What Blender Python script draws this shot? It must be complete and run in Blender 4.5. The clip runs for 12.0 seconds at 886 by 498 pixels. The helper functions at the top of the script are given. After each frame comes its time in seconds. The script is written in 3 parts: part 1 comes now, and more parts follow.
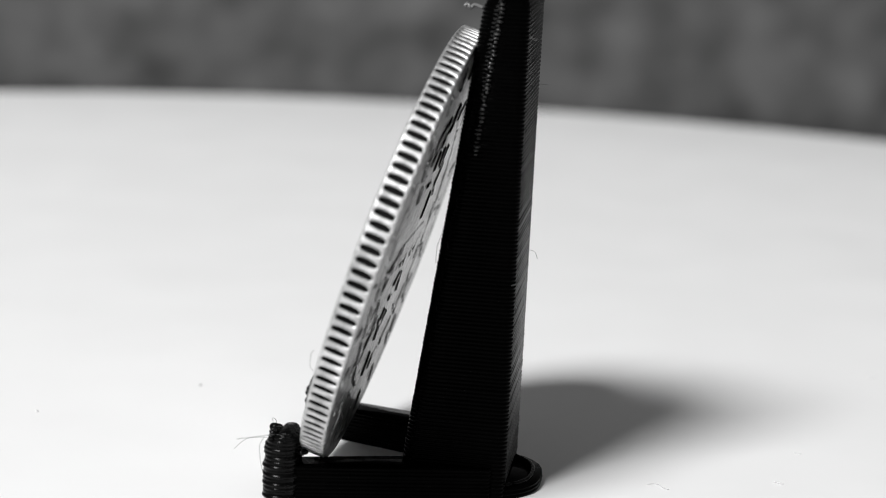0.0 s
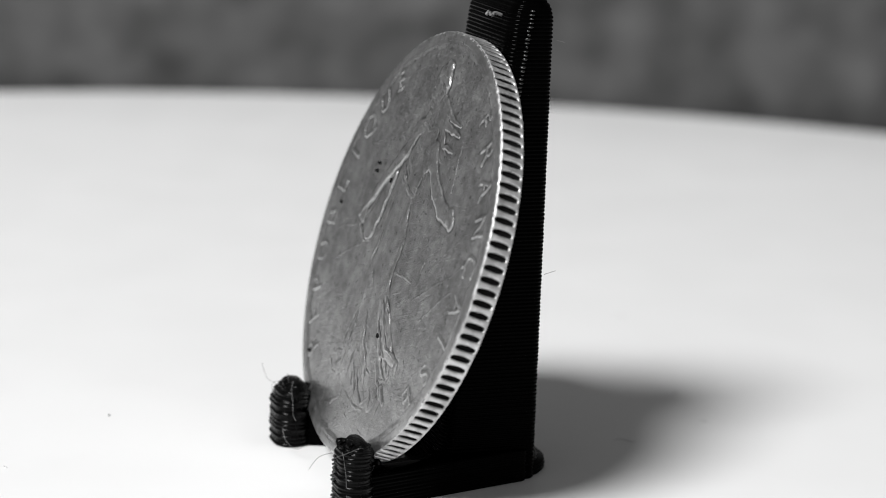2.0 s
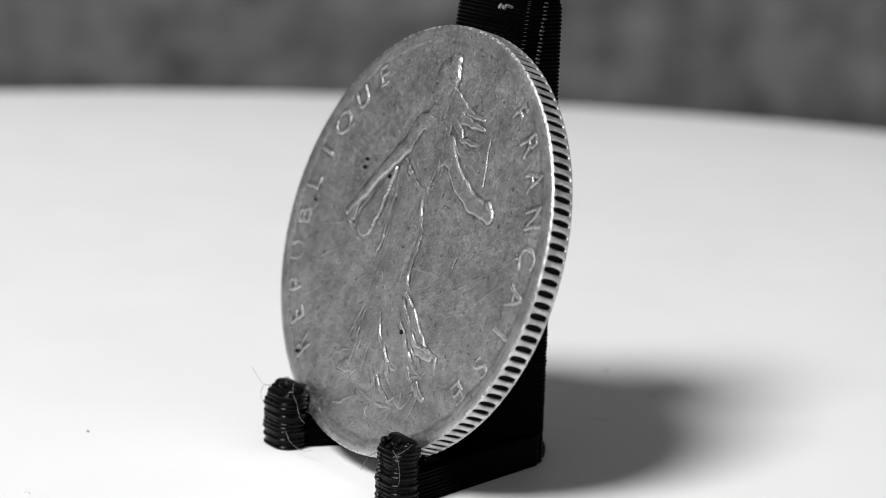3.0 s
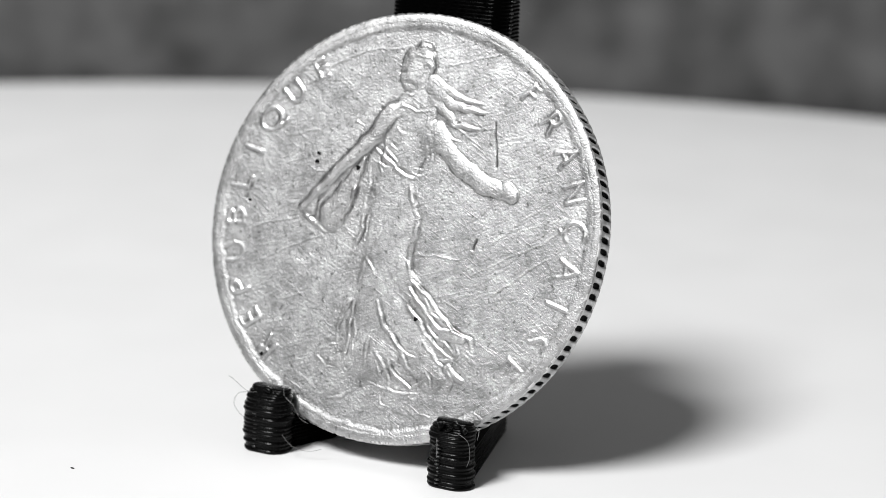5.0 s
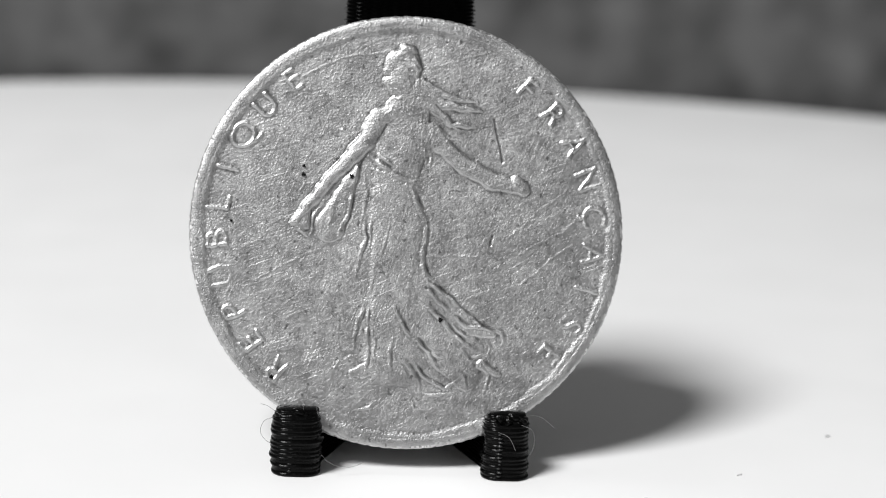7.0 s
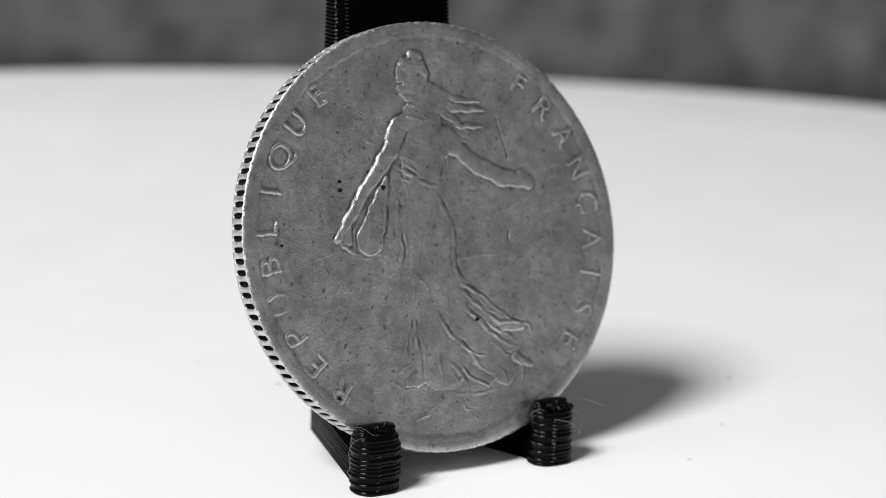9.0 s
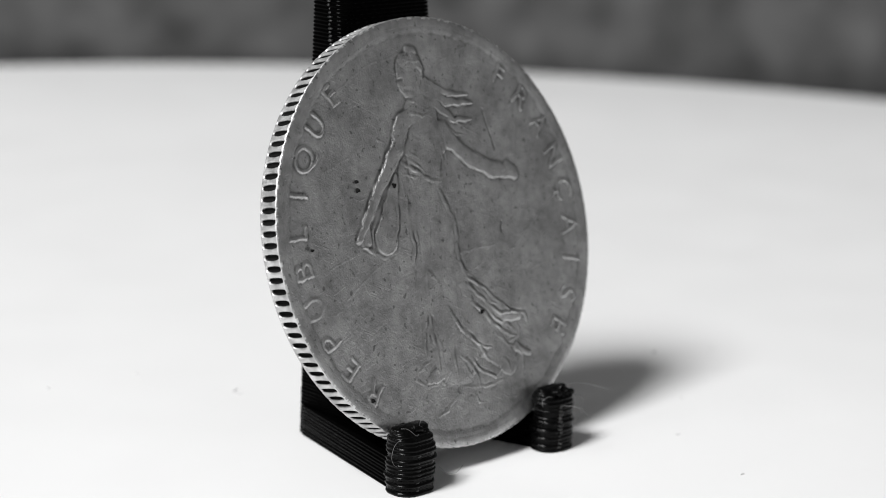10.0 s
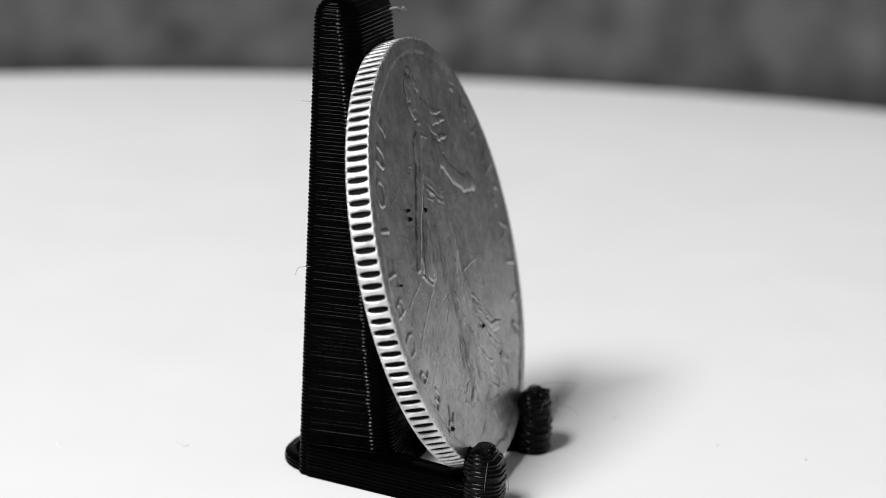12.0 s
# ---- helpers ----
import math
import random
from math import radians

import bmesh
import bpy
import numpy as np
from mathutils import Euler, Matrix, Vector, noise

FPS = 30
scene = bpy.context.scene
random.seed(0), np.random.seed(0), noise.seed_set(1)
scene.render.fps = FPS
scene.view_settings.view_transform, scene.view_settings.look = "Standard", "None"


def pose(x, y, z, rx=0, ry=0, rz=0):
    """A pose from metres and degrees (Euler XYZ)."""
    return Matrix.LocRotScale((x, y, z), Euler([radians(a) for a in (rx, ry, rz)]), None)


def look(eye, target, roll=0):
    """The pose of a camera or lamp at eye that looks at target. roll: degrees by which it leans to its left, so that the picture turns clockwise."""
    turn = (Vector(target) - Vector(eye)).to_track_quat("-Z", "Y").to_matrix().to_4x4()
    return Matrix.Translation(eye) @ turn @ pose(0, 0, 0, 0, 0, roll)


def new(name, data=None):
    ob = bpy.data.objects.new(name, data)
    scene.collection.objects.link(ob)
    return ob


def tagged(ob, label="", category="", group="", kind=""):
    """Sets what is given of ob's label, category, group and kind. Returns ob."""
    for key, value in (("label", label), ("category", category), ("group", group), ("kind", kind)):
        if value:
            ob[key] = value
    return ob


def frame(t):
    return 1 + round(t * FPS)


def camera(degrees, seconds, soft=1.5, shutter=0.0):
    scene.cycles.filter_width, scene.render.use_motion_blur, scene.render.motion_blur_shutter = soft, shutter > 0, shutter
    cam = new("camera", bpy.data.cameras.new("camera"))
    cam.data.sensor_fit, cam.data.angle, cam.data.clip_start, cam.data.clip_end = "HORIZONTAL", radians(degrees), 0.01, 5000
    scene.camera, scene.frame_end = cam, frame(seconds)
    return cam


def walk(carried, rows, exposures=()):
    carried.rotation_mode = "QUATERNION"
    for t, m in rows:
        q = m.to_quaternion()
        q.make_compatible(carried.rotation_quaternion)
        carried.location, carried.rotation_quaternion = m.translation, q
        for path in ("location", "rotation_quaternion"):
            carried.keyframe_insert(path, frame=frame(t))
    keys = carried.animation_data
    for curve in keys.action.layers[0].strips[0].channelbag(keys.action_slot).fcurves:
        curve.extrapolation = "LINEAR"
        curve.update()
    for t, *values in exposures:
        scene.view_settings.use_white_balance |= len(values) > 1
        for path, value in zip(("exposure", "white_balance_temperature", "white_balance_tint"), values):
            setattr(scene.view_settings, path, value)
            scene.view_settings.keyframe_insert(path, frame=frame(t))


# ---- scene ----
cam = camera(21.77, 12.0, soft=0.75)
cam.data.dof.use_dof = True
cam.data.dof.focus_distance = 0.118
cam.data.dof.aperture_fstop = 50.0

# seconds, eye (cm), yaw, pitch, roll (degrees): a camera held by a nearly still hand
PATH = [
    (0.0, 0.180, -11.348, 3.682, -0.22, -12.30, 3.15),
    (0.5, 0.169, -11.452, 3.788, 0.01, -12.44, 3.20),
    (1.0, 0.156, -11.532, 3.785, 0.11, -12.68, 3.00),
    (1.5, 0.161, -11.570, 3.812, 0.17, -12.72, 2.78),
    (2.0, 0.130, -11.694, 3.851, -0.03, -12.67, 2.67),
    (2.5, 0.112, -11.708, 3.814, 0.02, -12.60, 2.67),
    (3.0, 0.105, -11.746, 3.807, 0.22, -12.57, 2.68),
    (5.0, 0.211, -11.955, 3.827, 0.49, -12.80, 2.36),
    (5.5, 0.230, -11.997, 3.846, 0.42, -12.80, 2.39),
    (6.0, 0.253, -11.969, 3.820, 0.43, -12.81, 2.40),
    (6.5, 0.167, -12.048, 3.900, 0.27, -12.81, 2.33),
    (7.0, 0.020, -12.030, 3.882, -0.39, -12.94, 2.39),
    (9.0, -0.087, -12.098, 4.047, -0.40, -13.57, 2.37),
    (9.5, -0.050, -12.105, 4.065, -0.28, -13.66, 2.31),
    (10.0, -0.011, -12.067, 4.050, -0.06, -13.75, 2.30),
    (10.5, -0.030, -12.017, 4.081, -0.12, -13.74, 2.44),
    (11.0, -0.031, -11.953, 4.095, -0.28, -13.78, 2.60),
    (11.5, -0.001, -11.978, 4.111, -0.18, -13.75, 2.40),
    (12.0, 0.017, -11.966, 4.121, 0.05, -13.70, 2.47),
]


def aim(x, y, z, yaw, pitch, roll):
    a, b = radians(yaw), radians(pitch)
    eye = Vector((x, y, z)) * 0.01
    ahead = Vector((-math.sin(a) * math.cos(b), math.cos(a) * math.cos(b), math.sin(b)))
    return look(eye, eye + ahead, roll)


walk(cam, [(t, aim(*row)) for t, *row in PATH])

# ---- light: one round lamp high at the front left, dim grey room ----
world = bpy.data.worlds.new("room_light")
scene.world = world
world.use_nodes = True
# pale walls under a dimmer ceiling
wt = world.node_tree
way = wt.nodes.new("ShaderNodeTexCoord")
split = wt.nodes.new("ShaderNodeSeparateXYZ")
rise = wt.nodes.new("ShaderNodeMapRange")
rise.inputs[3].default_value, rise.inputs[4].default_value = 0.80, 0.26
wt.links.new(way.outputs["Generated"], split.inputs[0])
wt.links.new(split.outputs["Z"], rise.inputs[0])
wt.links.new(rise.outputs[0], wt.nodes["Background"].inputs[0])
world.node_tree.nodes["Background"].inputs[1].default_value = 0.325

lamp_data = bpy.data.lights.new("key_lamp", "AREA")
lamp_data.shape = "DISK"
lamp_data.size = 0.21
lamp_data.energy = 6.3
lamp = new("key_lamp", lamp_data)
lamp.matrix_world = look((-0.282, -0.325, 0.496), (0.003, 0.003, 0.0))

scene.view_settings.exposure = 0.0

# ---- the turning: degrees at t, about the world's z axis ----
def turn(t):
    return pose(0, 0, 0, 0, 0, -11.62 + 14.388 * (t - 6.0))


STAND_AT = pose(-0.0986 * 0.01, -0.0797 * 0.01, 0)
TILT = 16.6
COIN_R, COIN_T = 1.152, 0.134
COIN_IN_STAND = pose(0, -COIN_R * math.sin(radians(TILT)) * 0.01, (1.225 - COIN_R * math.cos(radians(TILT))) * 0.01, -TILT, 0, 0) @ pose(0, -0.00012, 0)


# ---- materials ----
def material(name, base, rough, metal=0.0, spots=0.0, spot_scale=300.0, rough_var=0.0, bumps=(), spec=0.5):
    """base grey varied by a coarse noise; bumps: (scale, strength, depth in metres) finest last."""
    m = bpy.data.materials.new(name)
    m.use_nodes = True
    nt = m.node_tree
    b = nt.nodes["Principled BSDF"]
    b.inputs["Roughness"].default_value = rough
    b.inputs["Metallic"].default_value = metal
    b.inputs["Specular IOR Level"].default_value = spec
    co = nt.nodes.new("ShaderNodeTexCoord")

    def tex(scale, detail=4.0, src=None):
        n = nt.nodes.new("ShaderNodeTexNoise")
        n.inputs["Scale"].default_value = scale
        n.inputs["Detail"].default_value = detail
        nt.links.new(src or co.outputs["Object"], n.inputs["Vector"])
        return n.outputs["Fac"]

    def remap(fac, lo, hi, a=0.3, c=0.7):
        r = nt.nodes.new("ShaderNodeMapRange")
        r.inputs[1].default_value, r.inputs[2].default_value = a, c
        r.inputs[3].default_value, r.inputs[4].default_value = lo, hi
        nt.links.new(fac, r.inputs[0])
        return r.outputs[0]

    ramp = nt.nodes.new("ShaderNodeMix")
    ramp.data_type = "RGBA"
    lo, hi = base * (1 - spots), min(1.0, base * (1 + spots))
    ramp.inputs[6].default_value = (lo, lo, lo, 1)
    ramp.inputs[7].default_value = (hi, hi, hi, 1)
    nt.links.new(remap(tex(spot_scale, 6.0), 0, 1), ramp.inputs[0])
    colour = ramp.outputs[2]
    nt.links.new(colour, b.inputs["Base Color"])
    if rough_var:
        gloss = remap(tex(spot_scale * 2.7), rough - rough_var, rough + rough_var)
        nt.links.new(gloss, b.inputs["Roughness"])
    last = None
    for scale, strength, depth in bumps:
        bp = nt.nodes.new("ShaderNodeBump")
        bp.inputs["Strength"].default_value = strength
        bp.inputs["Distance"].default_value = depth
        nt.links.new(tex(scale, 3.0), bp.inputs["Height"])
        if last:
            nt.links.new(last, bp.inputs["Normal"])
        last = bp.outputs[0]
    if last:
        nt.links.new(last, b.inputs["Normal"])
    return m


WHITE = material("white_laminate", 0.80, 0.45, spots=0.015, spot_scale=60, rough_var=0.05, bumps=((900, 0.1, 0.00005),), spec=0.3)
CLOTH = material("grey_cloth", 0.120, 0.9, spots=0.46, spot_scale=115, bumps=((120, 0.5, 0.002), (2500, 0.4, 0.0003)), spec=0.2)
TABLE = material("dark_table", 0.10, 0.6, spots=0.3, spot_scale=25, rough_var=0.1, bumps=((400, 0.3, 0.0003),))
BLACK = material("black_plastic", 0.0005, 0.15, spots=0.4, spot_scale=900, rough_var=0.05, bumps=((2600, 0.25, 0.00004), (9000, 0.2, 0.00001)), spec=0.015)
GLOSS = material("glossy_black_plastic", 0.0012, 0.24, spots=0.4, spot_scale=1500, rough_var=0.08, bumps=((1500, 0.4, 0.00008), (6000, 0.3, 0.00002)), spec=0.10)
BEAD = material("glossy_black_bead", 0.004, 0.30, spots=0.3, spot_scale=900, spec=0.9)
HAIR = material("grey_fibre", 0.14, 0.4, spots=0.2, spot_scale=900)
DUST = material("pale_dust", 0.66, 0.8, spots=0.2, spot_scale=900)


SMOOTH_SHARE = 0.36


def silver(name, base):
    """Worn silver: smooth burnished metal between rough scratched grain, with faint tarnish and pits."""
    m = bpy.data.materials.new(name)
    m.use_nodes = True
    nt = m.node_tree
    grainy = nt.nodes["Principled BSDF"]
    co = nt.nodes.new("ShaderNodeTexCoord").outputs["Object"]

    def node(kind, **values):
        n = nt.nodes.new(kind)
        for key, value in values.items():
            n.inputs[key].default_value = value
        return n

    def tex(scale, detail, src=co):
        n = node("ShaderNodeTexNoise", Scale=scale, Detail=detail)
        nt.links.new(src, n.inputs["Vector"])
        return n.outputs["Fac"]

    def remap(fac, a, c, lo, hi):
        r = nt.nodes.new("ShaderNodeMapRange")
        for k, value in enumerate((a, c, lo, hi)):
            r.inputs[k + 1].default_value = value
        nt.links.new(fac, r.inputs[0])
        return r.outputs[0]

    def maths(op, a, b):
        n = nt.nodes.new("ShaderNodeMath")
        n.operation = op
        nt.links.new(a, n.inputs[0])
        nt.links.new(b, n.inputs[1])
        return n.outputs[0]

    def scratches(lean, seed_x, patch):
        turned = node("ShaderNodeMapping", Rotation=(0, radians(lean), 0), Location=(seed_x, 0, 0))
        nt.links.new(co, turned.inputs["Vector"])
        drawn = node("ShaderNodeMapping", Scale=(0.055, 1.0, 1.0))
        nt.links.new(turned.outputs[0], drawn.inputs["Vector"])
        lines = remap(tex(7600, 2.0, drawn.outputs[0]), 0.56, 0.68, 0.0, 1.0)
        return maths("MULTIPLY", lines, remap(tex(patch, 2.0, turned.outputs[0]), 0.46, 0.62, 0.0, 1.0))

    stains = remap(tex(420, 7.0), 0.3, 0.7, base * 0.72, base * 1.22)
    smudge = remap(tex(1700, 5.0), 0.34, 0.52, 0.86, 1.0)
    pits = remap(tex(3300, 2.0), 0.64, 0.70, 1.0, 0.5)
    # colour darkened in hollows: some grime, and shade that brings out the relief
    sunk_dark = nt.nodes.new("ShaderNodeAttribute")
    sunk_dark.attribute_name = "grime_shade"
    grime_shade = remap(sunk_dark.outputs["Fac"], 0.0, 1.0, 1.0, 0.36)
    colour = maths("MULTIPLY", maths("MULTIPLY", maths("MULTIPLY", stains, pits), smudge), grime_shade)
    rough = remap(tex(6000, 3.0), 0.34, 0.64, 0.54, 0.37)
    last = None
    for height, strength, depth in ((tex(5200, 3.0), 0.45, 0.000018), (tex(10500, 3.0), 1.0, 0.000030), (scratches(-27, 0.3, 520), 0.7, 0.000012),
                                    (scratches(21, 0.7, 430), 0.6, 0.000012), (scratches(68, 0.5, 600), 0.5, 0.000012)):
        bp = node("ShaderNodeBump", Strength=strength, Distance=depth)
        nt.links.new(height, bp.inputs["Height"])
        if last:
            nt.links.new(last, bp.inputs["Normal"])
        last = bp.outputs[0]
    smooth = nt.nodes.new("ShaderNodeBsdfPrincipled")
    for b in (grainy, smooth):
        b.inputs["Metallic"].default_value = 1.0
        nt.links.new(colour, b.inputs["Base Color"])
    nt.links.new(rough, grainy.inputs["Roughness"])
    nt.links.new(last, grainy.inputs["Normal"])
    nt.links.new(remap(tex(900, 3.0), 0.3, 0.7, 0.17, 0.27), smooth.inputs["Roughness"])
    mixed = nt.nodes.new("ShaderNodeMixShader")
    nt.links.new(remap(tex(1500, 4.0), 0.35, 0.65, SMOOTH_SHARE - 0.12, SMOOTH_SHARE + 0.12), mixed.inputs[0])
    nt.links.new(grainy.outputs[0], mixed.inputs[1])
    nt.links.new(smooth.outputs[0], mixed.inputs[2])
    nt.links.new(mixed.outputs[0], nt.nodes["Material Output"].inputs["Surface"])
    return m


SILVER = silver("worn_silver", 0.49)
EDGE = material("edge_silver", 0.60, 0.58, metal=1.0, spots=0.30, spot_scale=1500, rough_var=0.10, bumps=((2200, 0.4, 0.00005), (9000, 0.4, 0.00002)))


def darken_slots(m):
    """Blackens the edge where its slots are sunk, the border broken by fine noise."""
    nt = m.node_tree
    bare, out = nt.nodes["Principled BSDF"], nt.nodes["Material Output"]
    sunk_dark = nt.nodes.new("ShaderNodeBsdfPrincipled")
    sunk_dark.inputs["Base Color"].default_value = (0.006, 0.006, 0.006, 1)
    sunk_dark.inputs["Roughness"].default_value = 0.8
    sunk_dark.inputs["Specular IOR Level"].default_value = 0.1
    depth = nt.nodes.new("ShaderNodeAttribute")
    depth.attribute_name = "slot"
    speckle = nt.nodes.new("ShaderNodeTexNoise")
    speckle.inputs["Scale"].default_value, speckle.inputs["Detail"].default_value = 4200, 3.0
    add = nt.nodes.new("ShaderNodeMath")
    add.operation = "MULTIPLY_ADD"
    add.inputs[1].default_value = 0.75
    dark_amount = nt.nodes.new("ShaderNodeMapRange")
    dark_amount.inputs[1].default_value, dark_amount.inputs[2].default_value = 0.66, 0.84
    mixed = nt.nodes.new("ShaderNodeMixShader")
    nt.links.new(speckle.outputs["Fac"], add.inputs[0])
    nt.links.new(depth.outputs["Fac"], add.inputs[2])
    nt.links.new(add.outputs[0], dark_amount.inputs[0])
    nt.links.new(dark_amount.outputs[0], mixed.inputs[0])
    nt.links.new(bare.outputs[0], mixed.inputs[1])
    nt.links.new(sunk_dark.outputs[0], mixed.inputs[2])
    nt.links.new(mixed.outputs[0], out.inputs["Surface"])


darken_slots(EDGE)
GRIME = material("black_grime", 0.008, 0.8, spots=0.4, spot_scale=3000, spec=0.05)


# ---- mesh helpers; shapes are written in centimetres ----
def mesh_ob(name, verts, faces, mat, parent=None, label="", smooth=True):
    me = bpy.data.meshes.new(name)
    me.from_pydata([(x * 0.01, y * 0.01, z * 0.01) for x, y, z in verts], [], faces)
    me.materials.append(mat)
    if smooth:
        me.shade_smooth()
    ob = new(name, me)
    if parent:
        ob.parent = parent
    if label:
        ob["label"] = label
    return ob


def rounded(points, radii, n=6):
    """Corner points (counter-clockwise) with a fillet radius each: a list of (x, y)."""
    out = []
    k = len(points)
    for i in range(k):
        p, a, c = Vector(points[i]), Vector(points[i - 1]), Vector(points[(i + 1) % k])
        u, v = (a - p).normalized(), (c - p).normalized()
        half = u.angle(v) / 2
        d = radii[i] / math.tan(half)
        mid = p + (u + v).normalized() * (radii[i] / math.sin(half))
        s, e = p + u * d - mid, p + v * d - mid
        a0, a1 = math.atan2(s.y, s.x), math.atan2(e.y, e.x)
        while a1 < a0:
            a1 += 2 * math.pi
        if a1 - a0 > math.pi:
            a1 -= 2 * math.pi
        for j in range(n):
            t = a0 + (a1 - a0) * j / (n - 1)
            out.append((mid.x + radii[i] * math.cos(t), mid.y + radii[i] * math.sin(t)))
    return out


def printed(outline, z0, z1, pitch=0.0195, bulge=0.0032, wobble=0.0016, seed=1):
    """A printed solid: one bulging bead a layer. outline(z) gives (x, y) points, as many at every z."""
    rnd = random.Random(seed)
    rings, layers = [], max(1, round((z1 - z0) / pitch))
    p = (z1 - z0) / layers
    for i in range(layers):
        off, dx, dy = rnd.uniform(-wobble, wobble), rnd.uniform(-wobble, wobble) * 0.7, rnd.uniform(-wobble, wobble) * 0.7
        for f, b in ((0.0, -1.0), (0.22, 0.45), (0.5, 1.0), (0.78, 0.45)):
            z = z0 + (i + f) * p
            pts = outline(z)
            k = len(pts)
            ring = []
            for j in range(k):
                a, c = pts[j - 1], pts[(j + 1) % k]
                tx, ty = c[0] - a[0], c[1] - a[1]
                ln = math.hypot(tx, ty) or 1.0
                o = b * bulge + off + 0.0007 * math.sin(j * 2.1 + i * 1.7)
                ring.append((pts[j][0] + ty / ln * o + dx, pts[j][1] - tx / ln * o + dy, z))
            rings.append(ring)
    k = len(rings[0])
    verts = [v for r in rings for v in r]
    faces = [(r * k + j, r * k + (j + 1) % k, (r + 1) * k + (j + 1) % k, (r + 1) * k + j) for r in range(len(rings) - 1) for j in range(k)]
    cx, cy = sum(v[0] for v in rings[-1]) / k, sum(v[1] for v in rings[-1]) / k
    verts.append((cx, cy, z1 + 0.004))
    top, base = len(verts) - 1, (len(rings) - 1) * k
    faces += [(base + j, base + (j + 1) % k, top) for j in range(k)]
    faces.append(tuple(range(k - 1, -1, -1)))
    return verts, faces


def tube(points, radius, sides=5):
    """A thin round thread through points, smoothed."""
    pts = [Vector(p) for p in points]
    fine = []
    for i in range(len(pts) - 1):
        a, b, c, d = pts[max(i - 1, 0)], pts[i], pts[i + 1], pts[min(i + 2, len(pts) - 1)]
        for s in range(5):
            t = s / 5
            fine.append(0.5 * (2 * b + (c - a) * t + (2 * a - 5 * b + 4 * c - d) * t * t + (3 * b - a - 3 * c + d) * t ** 3))
    fine.append(pts[-1])
    verts, faces = [], []
    for i, p in enumerate(fine):
        way = (fine[min(i + 1, len(fine) - 1)] - fine[max(i - 1, 0)]).normalized()
        s = way.orthogonal().normalized()
        t = way.cross(s)
        for j in range(sides):
            a = 2 * math.pi * j / sides
            verts.append(tuple(p + (s * math.cos(a) + t * math.sin(a)) * radius))
    for i in range(len(fine) - 1):
        for j in range(sides):
            k = (j + 1) % sides
            faces.append((i * sides + j, i * sides + k, (i + 1) * sides + k, (i + 1) * sides + j))
    faces += [tuple(range(sides))[::-1], tuple(range(len(verts) - sides, len(verts)))]
    return verts, faces


def lathe(profile, n):
    """profile: (radius, z) from the bottom's middle to the top's middle, both at radius 0 left out."""
    verts, faces, k = [], [], len(profile)
    for i in range(n):
        a = 2 * math.pi * i / n
        verts += [(r * math.cos(a), r * math.sin(a), z) for r, z in profile]
    for i in range(n):
        j = (i + 1) % n
        faces += [(i * k + s, j * k + s, j * k + s + 1, i * k + s + 1) for s in range(k - 1)]
    verts += [(0, 0, profile[0][1]), (0, 0, profile[-1][1])]
    b, t = len(verts) - 2, len(verts) - 1
    for i in range(n):
        j = (i + 1) % n
        faces += [(b, j * k, i * k), (t, i * k + k - 1, j * k + k - 1)]
    return verts, faces


# ---- setting ----
TABLE_Z = -3.6


def build_setting():
    n = 4
    v = [(x, y, z) for z in (TABLE_Z - 2.5, TABLE_Z) for x, y in ((-70, -60), (70, -60), (70, 45), (-70, 45))]
    f = [(3, 2, 1, 0), (4, 5, 6, 7)] + [(j, (j + 1) % n, (j + 1) % n + n, j + n) for j in range(n)]
    tagged(mesh_ob("table", v, f, TABLE, smooth=False), "dark grey mottled table top under the turntable", "table", kind="structure")
    # hanging cloth: shallow folds, with thickness
    verts, faces, nx, nz = [], [], 120, 30
    for back in (0, 1):
        for j in range(nz + 1):
            for i in range(nx + 1):
                x, z = -60 + 120 * i / nx, TABLE_Z + 36 * j / nz
                y = 31.0 + 0.18 * math.sin(x * 0.11 + 0.6 * math.sin(z * 0.2)) + 0.03 * math.sin(x * 0.6 + z * 0.3) + 0.3 * back
                verts.append((x, y, z))
    row, side = nx + 1, (nx + 1) * (nz + 1)
    for j in range(nz):
        for i in range(nx):
            a = j * row + i
            faces += [(a, a + 1, a + row + 1, a + row), (side + a + row, side + a + row + 1, side + a + 1, side + a)]
    for i in range(nx):
        faces += [(i + 1, i, side + i, side + i + 1), (nz * row + i, nz * row + i + 1, side + nz * row + i + 1, side + nz * row + i)]
    tagged(mesh_ob("backdrop", verts, faces, CLOTH), "dark grey mottled cloth hung behind the turntable", "backdrop", kind="structure")


def build_turntable():
    ob = tagged(new("turntable"), "round white turntable platter, slightly dusty", "turntable")
    r, edge, thick = 12.78, 0.1, 1.2
    prof = [(r - 0.3, -thick), (r - 0.05, 0.05 - thick), (r, 0.3 - thick)]
    prof += [(r - edge + edge * math.cos(a), -edge + edge * math.sin(a)) for a in [radians(15 * s) for s in range(7)]]
    prof += [(r * 0.8, 0), (r * 0.5, 0), (r * 0.2, 0)]
    mesh_ob("platter", *lathe(prof, 160), WHITE, ob)
    mesh_ob("base", *lathe([(10.4, TABLE_Z), (10.5, TABLE_Z + 0.1), (10.2, -thick - 0.1), (10.0, -thick)], 96), WHITE, ob)
    return ob


